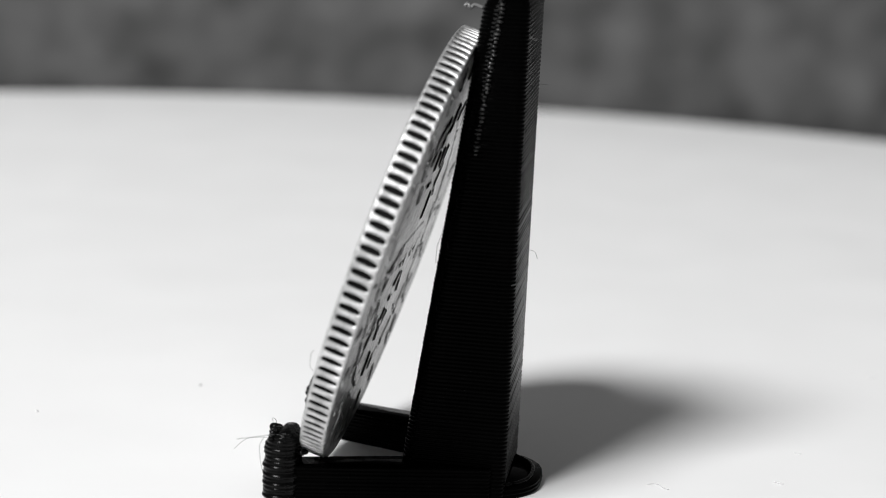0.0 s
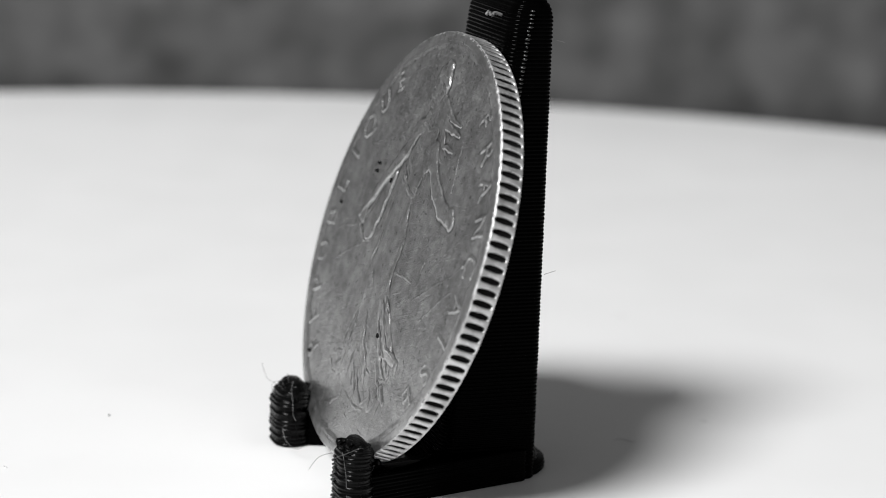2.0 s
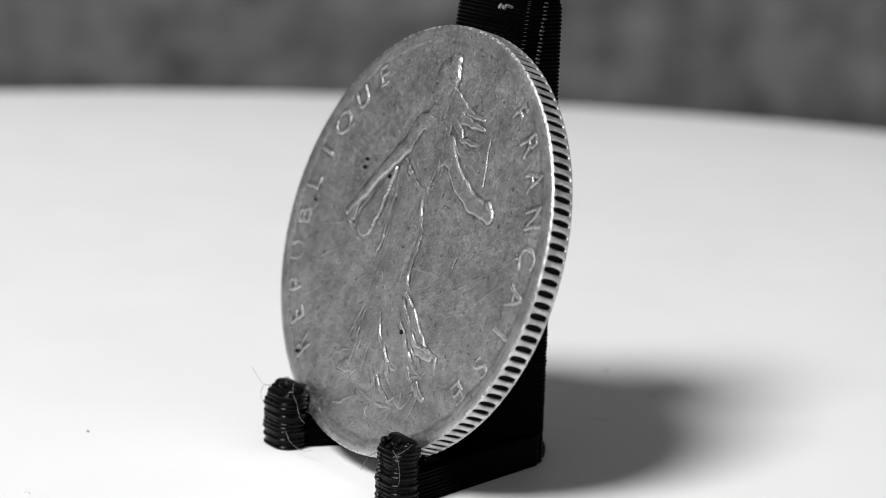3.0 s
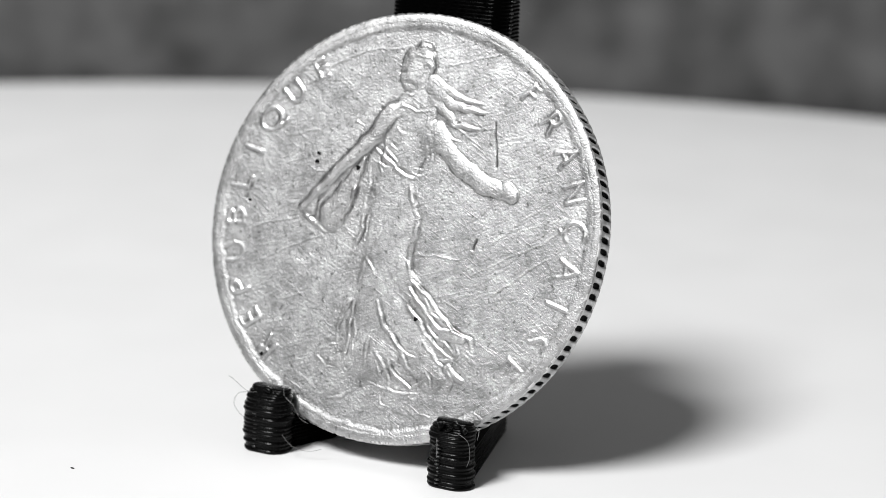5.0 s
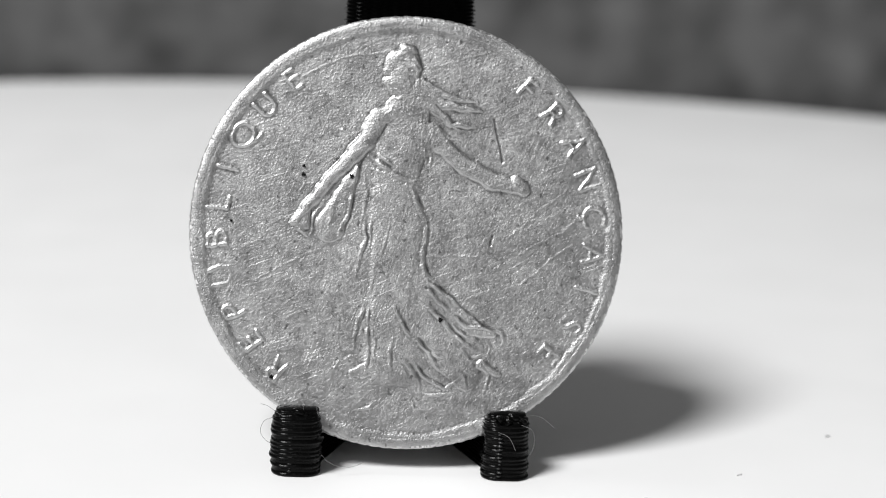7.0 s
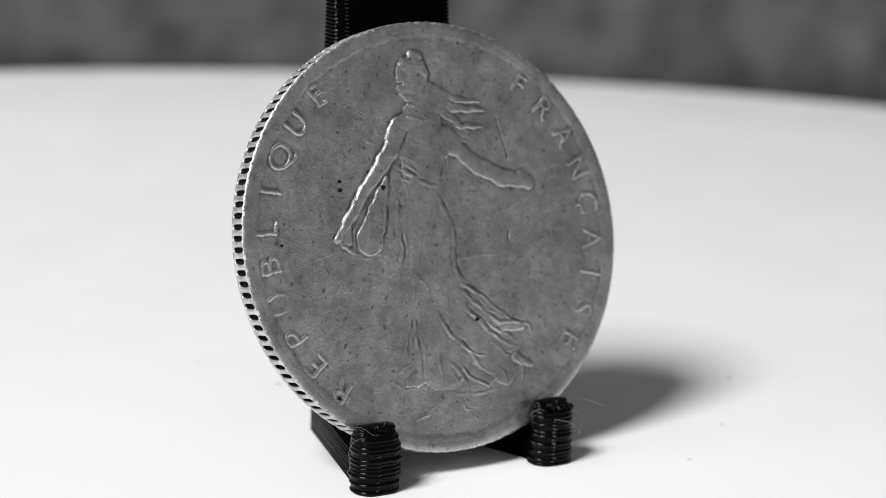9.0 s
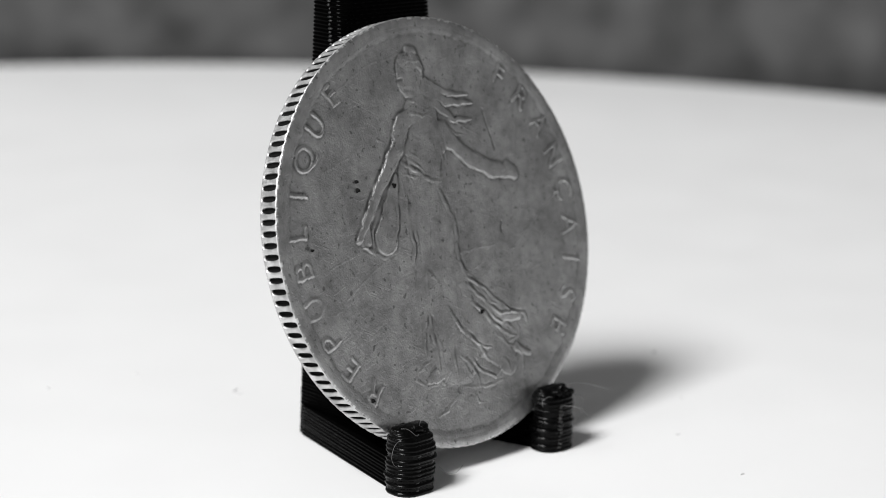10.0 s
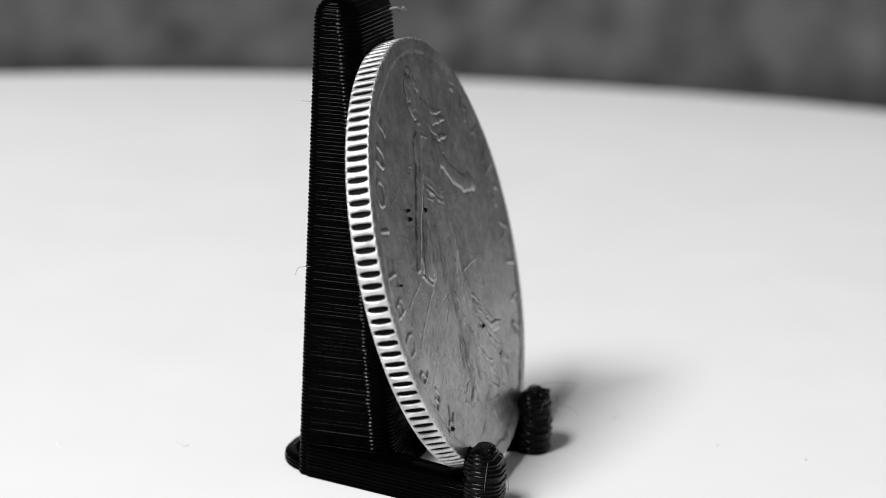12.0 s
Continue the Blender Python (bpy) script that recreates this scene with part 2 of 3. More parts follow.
# ---- the stand: printed black plastic ----
def build_stand():
    stand = tagged(new("display_stand"), "small black 3D-printed easel stand with stringy layer lines", "stand")

    def column(z):
        front, half = 0.162 + 0.121 * z, 0.368 - 0.009 * z
        cut = max(0.0, z - 2.44) / 0.12
        lift = 0.11 * (1 - math.sqrt(max(0.0, 1 - cut * cut)))
        half -= lift
        return rounded([(-half, front + lift), (half - 0.010, front + lift), (half - 0.014, 0.714 - 0.009 * z - lift * 0.6), (-half, 0.700 - 0.001 * z - lift * 0.6)],
                       [0.085 - lift * 0.3, 0.085 - lift * 0.3, 0.05, 0.05])

    mesh_ob("column", *printed(column, 0.0, 2.565, pitch=0.0205, wobble=0.0009, seed=3), BLACK, stand, "tapering black ribbed upright")
    mesh_ob("foot_pad", *printed(lambda z: rounded([(-0.35, 0.3), (0.35, 0.3), (0.35, 0.862), (-0.35, 0.862)], [0.1, 0.1, 0.30, 0.30], 8), 0.0, 0.055, seed=5),
            BLACK, stand, "flat rounded pad behind the upright")
    rim = rounded([(-0.30, 0.45), (0.30, 0.45), (0.30, 0.815), (-0.30, 0.815)], [0.05, 0.05, 0.26, 0.26], 8)
    mesh_ob("bead_ring", *tube([(x, y, 0.058) for x, y in rim[12:] + rim[:1]], 0.013, 6), GLOSS, stand, "raised bead round the pad")
    for side in (1, -1):
        arm = [(0.47, -0.36), (0.645, -0.38), (0.376, 0.66), (0.17, 0.5)]
        post = [(0.426, -0.466), (0.668, -0.466), (0.668, -0.286), (0.426, -0.286)]
        if side < 0:
            post = [(0.424, -0.476), (0.678, -0.476), (0.678, -0.284), (0.424, -0.284)]
            arm, post = [(-x, y) for x, y in reversed(arm)], [(-x, y) for x, y in reversed(post)]
        mesh_ob("arm", *printed(lambda z: rounded(arm, [0.02] * 4, 4), 0.0, 0.174, seed=7 + side), BLACK, stand)

        cx, cy = side * 0.5465, -0.375

        def post_line(z):
            cut = max(0.0, z - 0.235) / 0.115
            s = 1 - 0.74 * min(1.0, cut) ** 2.4
            lean = 0.02 * max(0.0, cut)
            swell = 1 + 0.025 * math.sin(z * 19 + side)
            wide = (0.72 + 0.28 * s) * swell
            return rounded([(cx + (x - cx) * wide, cy + lean + (y - cy) * s) for x, y in post], [0.085 * s] * 4)

        mesh_ob("post", *printed(post_line, 0.0, 0.350, pitch=0.0225, bulge=0.0044, wobble=0.006, seed=11 + side), GLOSS, stand, "stubby front post with a lumpy top")
        rnd = random.Random(4 + side)
        # lumps and loose ends on the post's top
        for k in range(13):
            a, q = rnd.uniform(0, 6.28), rnd.uniform(0.02, 0.07)
            p = [cx + q * math.cos(a), cy + 0.75 * q * math.sin(a), 0.338 - 4.5 * q * q]
            pts = [tuple(p)]
            for _ in range(3):
                a += rnd.uniform(-1.1, 1.1)
                p = [p[0] + 0.018 * math.cos(a), p[1] + 0.015 * math.sin(a), p[2] + rnd.uniform(-0.010, 0.004)]
                pts.append(tuple(p))
            if k < 9:
                mesh_ob("lump", *tube(pts, rnd.uniform(0.009, 0.022), 7), GLOSS, stand)
            else:
                mesh_ob("string", *tube(pts, 0.0022), HAIR if k == 12 else GLOSS, stand, "stray thread of plastic")
        # plastic smeared between the post and the coin's rim
        for k in range(5):
            p = [cx + side * rnd.uniform(-0.06, 0.06), cy + rnd.uniform(0.09, 0.13), rnd.uniform(0.20, 0.30)]
            pts = [tuple(p)]
            for _ in range(3):
                p = [p[0] + rnd.uniform(-0.02, 0.02), p[1] + rnd.uniform(-0.012, 0.012), p[2] + rnd.uniform(-0.015, 0.015)]
                pts.append(tuple(p))
            mesh_ob("lump", *tube(pts, rnd.uniform(0.008, 0.016), 7), GLOSS, stand)
    # layer seams: a row of small blobs up the corners
    def seam(at, z0, z1, wide, seed):
        rs = random.Random(seed)
        v, f = [], []
        z = z0
        while z < z1:
            x, y = at(z)
            w, h = wide * rs.uniform(0.5, 1.15), 0.0075 * rs.uniform(0.7, 1.2)
            x, y = x + rs.uniform(-0.004, 0.004), y + rs.uniform(-0.004, 0.004)
            b = len(v)
            for lat in (-50, 0, 50):
                for k in range(8):
                    a, e = 2 * math.pi * k / 8, radians(lat)
                    v.append((x + w * math.cos(a) * math.cos(e), y + w * math.sin(a) * math.cos(e), z + h * math.sin(e)))
            f += [(b + r0 * 8 + k, b + r0 * 8 + (k + 1) % 8, b + r0 * 8 + 8 + (k + 1) % 8, b + r0 * 8 + 8 + k) for r0 in (0, 1) for k in range(8)]
            f += [tuple(range(b + 7, b - 1, -1)), tuple(range(b + 16, b + 24))]
            z += 0.0205
        mesh_ob("seam", v, f, BEAD, stand, "row of shiny seam blobs")

    for side in (1, -1):
        seam(lambda z: (side * (0.367 - 0.009 * z) - (0.010 if side > 0 else 0), 0.258 + 0.121 * z), 1.75 if side > 0 else 0.20, 2.5, 0.017, 31 + side)
        seam(lambda z: (side * 0.5465 - 0.035, -0.464), 0.03, 0.27, 0.016, 41 + side)
    threads = [
        [(-0.66, -0.42, 0.31), (-0.72, -0.43, 0.29), (-0.74, -0.43, 0.23), (-0.71, -0.42, 0.18), (-0.67, -0.42, 0.16)],
        [(-0.58, -0.46, 0.33), (-0.63, -0.49, 0.34), (-0.70, -0.50, 0.39), (-0.74, -0.49, 0.40)],
        [(0.45, -0.45, 0.32), (0.40, -0.47, 0.34), (0.36, -0.46, 0.32), (0.38, -0.45, 0.28)],
        [(0.62, -0.46, 0.31), (0.68, -0.47, 0.28), (0.69, -0.46, 0.20), (0.67, -0.45, 0.14)],
        [(0.64, -0.35, 0.325), (0.68, -0.39, 0.345), (0.728, -0.445, 0.347), (0.779, -0.565, 0.333)],
        [(0.50, -0.47, 0.27), (0.55, -0.56, 0.27), (0.58, -0.62, 0.22)],
        [(-0.42, -0.46, 0.12), (-0.36, -0.46, 0.07), (-0.27, -0.44, 0.05), (-0.20, -0.42, 0.07)],
        [(-0.52, -0.40, 0.34), (-0.515, -0.41, 0.385), (-0.50, -0.42, 0.40), (-0.46, -0.42, 0.405)],
        [(-0.45, -0.40, 0.37), (-0.44, -0.41, 0.32), (-0.38, -0.42, 0.28), (-0.33, -0.43, 0.22), (-0.28, -0.43, 0.20)],
        [(-0.36, 0.66, 1.15), (-0.37, 0.72, 1.14), (-0.37, 0.74, 1.10)],
        [(-0.34, 0.68, 2.02), (-0.35, 0.74, 2.02)],
        [(0.34, 0.70, 2.34), (0.35, 0.74, 2.33)],
        [(0.37, 0.69, 1.12), (0.38, 0.75, 1.14)],
        [(0.34, 0.34, 1.40), (0.37, 0.33, 1.34), (0.35, 0.31, 1.28), (0.37, 0.31, 1.2)],
    ]
    for pts in threads:
        mesh_ob("string", *tube(pts, 0.0012), HAIR, stand, "stray thread of plastic")
    blob, bf = tube([(0.20, 0.45, 2.45), (0.20, 0.41, 2.462), (0.21, 0.39, 2.448), (0.20, 0.375, 2.468), (0.205, 0.36, 2.452)], 0.009, 6)
    mesh_ob("burr", blob, bf, HAIR, stand, "pale crumb of plastic")
    return stand


# ---- the coin; its own axes: x across, z up along the face, -y out of the front ----
def build_coin():
    coin = tagged(new("coin"), "worn silver coin with reeded edge leaning on the black stand", "coin")
    N, r, T = 122, COIN_R, COIN_T

    # edge with sunk slots, and both raised rims
    per, rows = 20, 23
    verts, faces, depths = [], [], []
    n = N * per
    for i in range(n):
        a = 2 * math.pi * i / n
        ph = (i % per) / per - 0.5
        ring = [(r - 0.060, 0.0040), (r - 0.052, 0.0008), (r - 0.044, 0.0), (r - 0.014, 0.0006), (r - 0.004, 0.005)]
        sunk = [0.0] * 5
        jitter = 0.02 * math.sin(i // per * 2.3) + 0.015 * math.sin(i // per * 5.1)
        for s in range(rows):
            y = 0.010 + (T - 0.020) * s / (rows - 1)
            u = ((y - T / 2) / (T * 0.385)) + jitter
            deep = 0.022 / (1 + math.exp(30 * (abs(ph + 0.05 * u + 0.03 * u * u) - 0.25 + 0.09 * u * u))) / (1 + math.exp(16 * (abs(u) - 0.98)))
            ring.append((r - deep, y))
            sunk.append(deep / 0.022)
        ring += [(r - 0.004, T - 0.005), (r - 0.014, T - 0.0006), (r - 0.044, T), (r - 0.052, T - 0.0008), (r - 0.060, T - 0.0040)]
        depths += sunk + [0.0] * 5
        for q, y in ring:
            at = Vector((q * math.cos(a) * 26, y * 40, q * math.sin(a) * 26))
            w = 0.0007 * noise.noise(at) + 0.0006 * noise.noise(at * 3.1) + 0.0003 * noise.noise(at * 9.0)
            verts.append(((q + w) * math.cos(a), y + (w if y < 0.02 else -w if y > T - 0.02 else 0.0), r + (q + w) * math.sin(a)))
    k = len(ring)
    for i in range(n):
        j = (i + 1) % n
        faces += [(i * k + s, i * k + s + 1, j * k + s + 1, j * k + s) for s in range(k - 1)]
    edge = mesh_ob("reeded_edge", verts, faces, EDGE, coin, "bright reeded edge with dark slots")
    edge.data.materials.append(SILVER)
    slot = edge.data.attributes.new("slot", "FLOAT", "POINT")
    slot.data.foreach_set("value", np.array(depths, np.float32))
    for poly in edge.data.polygons:
        if poly.center.y * 100 < 0.003 or poly.center.y * 100 > T - 0.003:
            poly.material_index = 1

    step, lim = 0.0040, r - 0.044
    m = int(lim / step) + 1
    axis = np.arange(-m, m + 1) * step
    U, V = np.meshgrid(axis, axis)

    def soft_noise(seed, cell, high):
        g = np.random.default_rng(seed)
        c = int(2.4 / cell) + 3
        grid = g.normal(0, 1, (c, c))
        x, z = (U + 1.2) / cell, (V + 1.2) / cell
        i, j = x.astype(int), z.astype(int)
        fx, fz = x - i, z - j
        fx, fz = fx * fx * (3 - 2 * fx), fz * fz * (3 - 2 * fz)
        return high * ((grid[j, i] * (1 - fx) + grid[j, i + 1] * fx) * (1 - fz) + (grid[j + 1, i] * (1 - fx) + grid[j + 1, i + 1] * fx) * fz)

    WU = U + soft_noise(90, 0.11, 0.005) + soft_noise(91, 0.035, 0.0032)
    WV = V + soft_noise(92, 0.11, 0.005) + soft_noise(93, 0.035, 0.0032)
    uneven = np.clip(0.75 + soft_noise(94, 0.05, 0.38), 0.1, 1.5)

    def stroke(pts, radii, high, thin=False, soft=0.011, dome_share=0.35):
        """A smooth rounded ridge along a line of points, with a radius at each."""
        best = np.zeros_like(U)
        tall = list(high) if isinstance(high, (list, tuple)) else [high] * len(pts)
        for (x0, z0), (x1, z1), r0, r1, h0, h1 in zip(pts, pts[1:], radii, radii[1:], tall, tall[1:]):
            dx, dz = x1 - x0, z1 - z0
            t = np.clip(((WU - x0) * dx + (WV - z0) * dz) / (dx * dx + dz * dz), 0, 1)
            rad = r0 + (r1 - r0) * t
            d = np.hypot(WU - x0 - t * dx, WV - z0 - t * dz) / rad
            dome = np.clip(1 - d * d, 0, 1)
            wall = np.clip((1 - d) * rad / soft, 0, 1)
            best = np.maximum(best, (h0 + (h1 - h0) * t) * (dome if thin else (1 - dome_share) * wall * wall * (3 - 2 * wall) + dome_share * dome))
        return best

    def ripples(seed, count, lo, hi, wide, deep, lean, spread):
        g = np.random.default_rng(seed)
        out = np.zeros_like(U)
        for _ in range(count):
            x0, z0 = g.uniform(-1, 1, 2)
            a, ln = math.radians(g.normal(lean, spread)), g.uniform(lo, hi)
            x1, z1 = x0 + ln * math.cos(a), z0 + ln * math.sin(a)
            i0, i1 = np.searchsorted(axis, (min(x0, x1) - 0.02, max(x0, x1) + 0.02))
            j0, j1 = np.searchsorted(axis, (min(z0, z1) - 0.02, max(z0, z1) + 0.02))
            if i1 <= i0 or j1 <= j0:
                continue
            u, v = U[j0:j1, i0:i1], V[j0:j1, i0:i1]
            t = np.clip(((u - x0) * (x1 - x0) + (v - z0) * (z1 - z0)) / (ln * ln), 0, 1)
            d = np.hypot(u - x0 - t * (x1 - x0), v - z0 - t * (z1 - z0)) / wide
            out[j0:j1, i0:i1] += deep * g.uniform(0.4, 1.3) * np.clip(1 - d * d, 0, 1)
        return out

    def worn(seed):
        h = soft_noise(seed, 0.16, 0.0005) + soft_noise(seed + 1, 0.045, 0.00005) + soft_noise(seed + 2, 0.014, 0.00003)
        h += ripples(seed + 3, 330, 0.03, 0.18, 0.0055, 0.00024, -22, 22)
        h -= ripples(seed + 4, 620, 0.03, 0.20, 0.005, 0.00034, 28, 18) + ripples(seed + 6, 26, 0.1, 0.3, 0.005, 0.0004, -15, 40)
        h += ripples(seed + 5, 7000, 0.006, 0.018, 0.0062, 0.00012, 10, 60)
        rise = np.clip((np.hypot(WU, WV) - r + 0.094) / 0.034, 0, 1)
        h += 0.0050 * rise * rise * (3 - 2 * rise)
        return h

    def face(name, relief, y0, out, label):
        inside = np.hypot(U, V) < lim
        idx = -np.ones(U.shape, int)
        idx[inside] = np.arange(inside.sum())
        Y = y0 - out * (relief - 0.0052)
        v = np.stack([U[inside], Y[inside], V[inside] + r], 1)
        a, b, c, d = idx[:-1, :-1], idx[:-1, 1:], idx[1:, 1:], idx[1:, :-1]
        ok = (a >= 0) & (b >= 0) & (c >= 0) & (d >= 0)
        q = np.stack([a[ok], b[ok], c[ok], d[ok]], 1)
        if out < 0:
            q = q[:, ::-1]
        ob = mesh_ob(name, v.tolist(), [tuple(e) for e in q.tolist()], SILVER, coin, label)
        # grime and the relief's shade, painted in as darker colour where it is hollow
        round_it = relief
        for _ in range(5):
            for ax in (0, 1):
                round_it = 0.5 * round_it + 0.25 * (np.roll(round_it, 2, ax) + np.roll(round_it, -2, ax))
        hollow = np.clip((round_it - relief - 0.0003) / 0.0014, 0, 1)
        grime_shade = ob.data.attributes.new("grime_shade", "FLOAT", "POINT")
        grime_shade.data.foreach_set("value", (hollow * np.clip(uneven, 0, 1))[inside].astype(np.float32))
        return ob

    def lettering(word, start, stepdeg):
        """Worn raised letters set round the rim, feet towards the middle."""
        high = np.zeros_like(U)
        for i, ch in enumerate(word):
            cu = bpy.data.curves.new("letter", "FONT")
            cu.body, cu.size, cu.align_x = ch, 0.178, "CENTER"
            cu.offset = -0.0012
            ob = new("letter", cu)
            me = bpy.data.meshes.new_from_object(ob)
            me.calc_loop_triangles()
            a = radians(start + stepdeg * i)
            ca, sa = math.cos(a), math.sin(a)
            at = [(0.944 * ca + p.co.x * sa + p.co.y * ca, 0.944 * sa - p.co.x * ca + p.co.y * sa) for p in me.vertices]
            for tri in me.loop_triangles:
                (x0, z0), (x1, z1), (x2, z2) = [at[k] for k in tri.vertices]
                area = (x1 - x0) * (z2 - z0) - (x2 - x0) * (z1 - z0)
                if abs(area) < 1e-9:
                    continue
                i0, i1 = np.searchsorted(axis, (min(x0, x1, x2) - 0.01, max(x0, x1, x2) + 0.01))
                j0, j1 = np.searchsorted(axis, (min(z0, z1, z2) - 0.01, max(z0, z1, z2) + 0.01))
                u, v = WU[j0:j1, i0:i1], WV[j0:j1, i0:i1]
                b1 = ((u - x0) * (z2 - z0) - (x2 - x0) * (v - z0)) / area
                b2 = ((x1 - x0) * (v - z0) - (u - x0) * (z1 - z0)) / area
                inside = (b1 > -0.02) & (b2 > -0.02) & (b1 + b2 < 1.02)
                high[j0:j1, i0:i1] = np.maximum(high[j0:j1, i0:i1], inside)
            bpy.data.objects.remove(ob)
            bpy.data.curves.remove(cu)
            bpy.data.meshes.remove(me)
        for _ in range(2):
            for ax in (0, 1):
                high = 0.5 * high + 0.25 * (np.roll(high, 1, ax) + np.roll(high, -1, ax))
        return high

    # front: a striding draped figure in plain rounded forms, low relief with worn tops
    body = [
        stroke([(-0.02, 0.62), (-0.03, 0.48), (-0.05, 0.34)], [0.13, 0.155, 0.125], 0.0062, dome_share=0.55),
        stroke([(0.07, 0.53), (0.08, 0.47)], [0.075, 0.07], 0.0070, dome_share=0.7),
        stroke([(-0.06, 0.30), (-0.06, 0.05), (-0.06, -0.20), (-0.05, -0.45), (-0.05, -0.66)], [0.13, 0.15, 0.14, 0.15, 0.18], 0.0060, soft=0.045, dome_share=0.6),
        stroke([(-0.055, 0.81), (-0.045, 0.88)], [0.092, 0.102], 0.0094, dome_share=0.7),
        stroke([(-0.09, 0.92), (-0.03, 0.95), (0.02, 0.88)], [0.035, 0.045, 0.040], 0.0104, dome_share=0.75),
        stroke([(-0.04, 0.978), (0.0, 0.972)], [0.028, 0.03], 0.0110, dome_share=0.8),
        stroke([(-0.02, 0.74), (-0.03, 0.66)], [0.05, 0.06], 0.0058),
        stroke([(0.05, 0.76), (0.18, 0.68), (0.38, 0.655)], [0.045, 0.032, 0.010], 0.0064),
        stroke([(0.05, 0.80), (0.21, 0.722), (0.36, 0.70)], [0.030, 0.022, 0.008], 0.0056),
        stroke([(0.06, 0.70), (0.18, 0.612), (0.23, 0.572), (0.35, 0.575)], [0.034, 0.024, 0.020, 0.008], 0.0050),
        stroke([(-0.08, 0.635), (-0.16, 0.60), (-0.235, 0.46), (-0.325, 0.355), (-0.408, 0.27), (-0.532, 0.12), (-0.60, 0.035)],
               [0.055, 0.062, 0.050, 0.046, 0.042, 0.034, 0.026], [0.0075, 0.0115, 0.0132, 0.0132, 0.0126, 0.0112, 0.0090], soft=0.020, dome_share=0.55),
        stroke([(-0.27, 0.33), (-0.34, 0.17), (-0.405, 0.015)], [0.016, 0.055, 0.088], 0.0074, soft=0.013, dome_share=0.5),
        stroke([(-0.53, 0.13), (-0.555, 0.02)], [0.03, 0.045], 0.0072, soft=0.013, dome_share=0.5),
        stroke([(0.12, 0.53), (0.20, 0.44), (0.305, 0.348), (0.423, 0.295), (0.55, 0.258)], [0.06, 0.048, 0.055, 0.056, 0.044], 0.0076, soft=0.018, dome_share=0.55),
        stroke([(0.585, 0.262), (0.615, 0.245)], [0.052, 0.046], 0.0092, dome_share=0.7),
        stroke([(0.03, -0.20), (0.16, -0.36), (0.34, -0.50), (0.47, -0.535)], [0.06, 0.075, 0.06, 0.022], 0.0050, dome_share=0.55),
        stroke([(0.04, -0.45), (0.20, -0.62), (0.33, -0.76)], [0.12, 0.11, 0.075], 0.0042, dome_share=0.55),
        stroke([(-0.19, -0.74), (-0.27, -0.76)], [0.04, 0.025], 0.0036),
        stroke([(0.41, -0.70), (0.50, -0.75)], [0.030, 0.018], 0.0050),
    ]
    relief = body[0]
    for part_relief in body[1:]:
        relief = np.maximum(relief, part_relief) + 0.10 * np.minimum(relief, part_relief)
    relief = 1.15 * relief
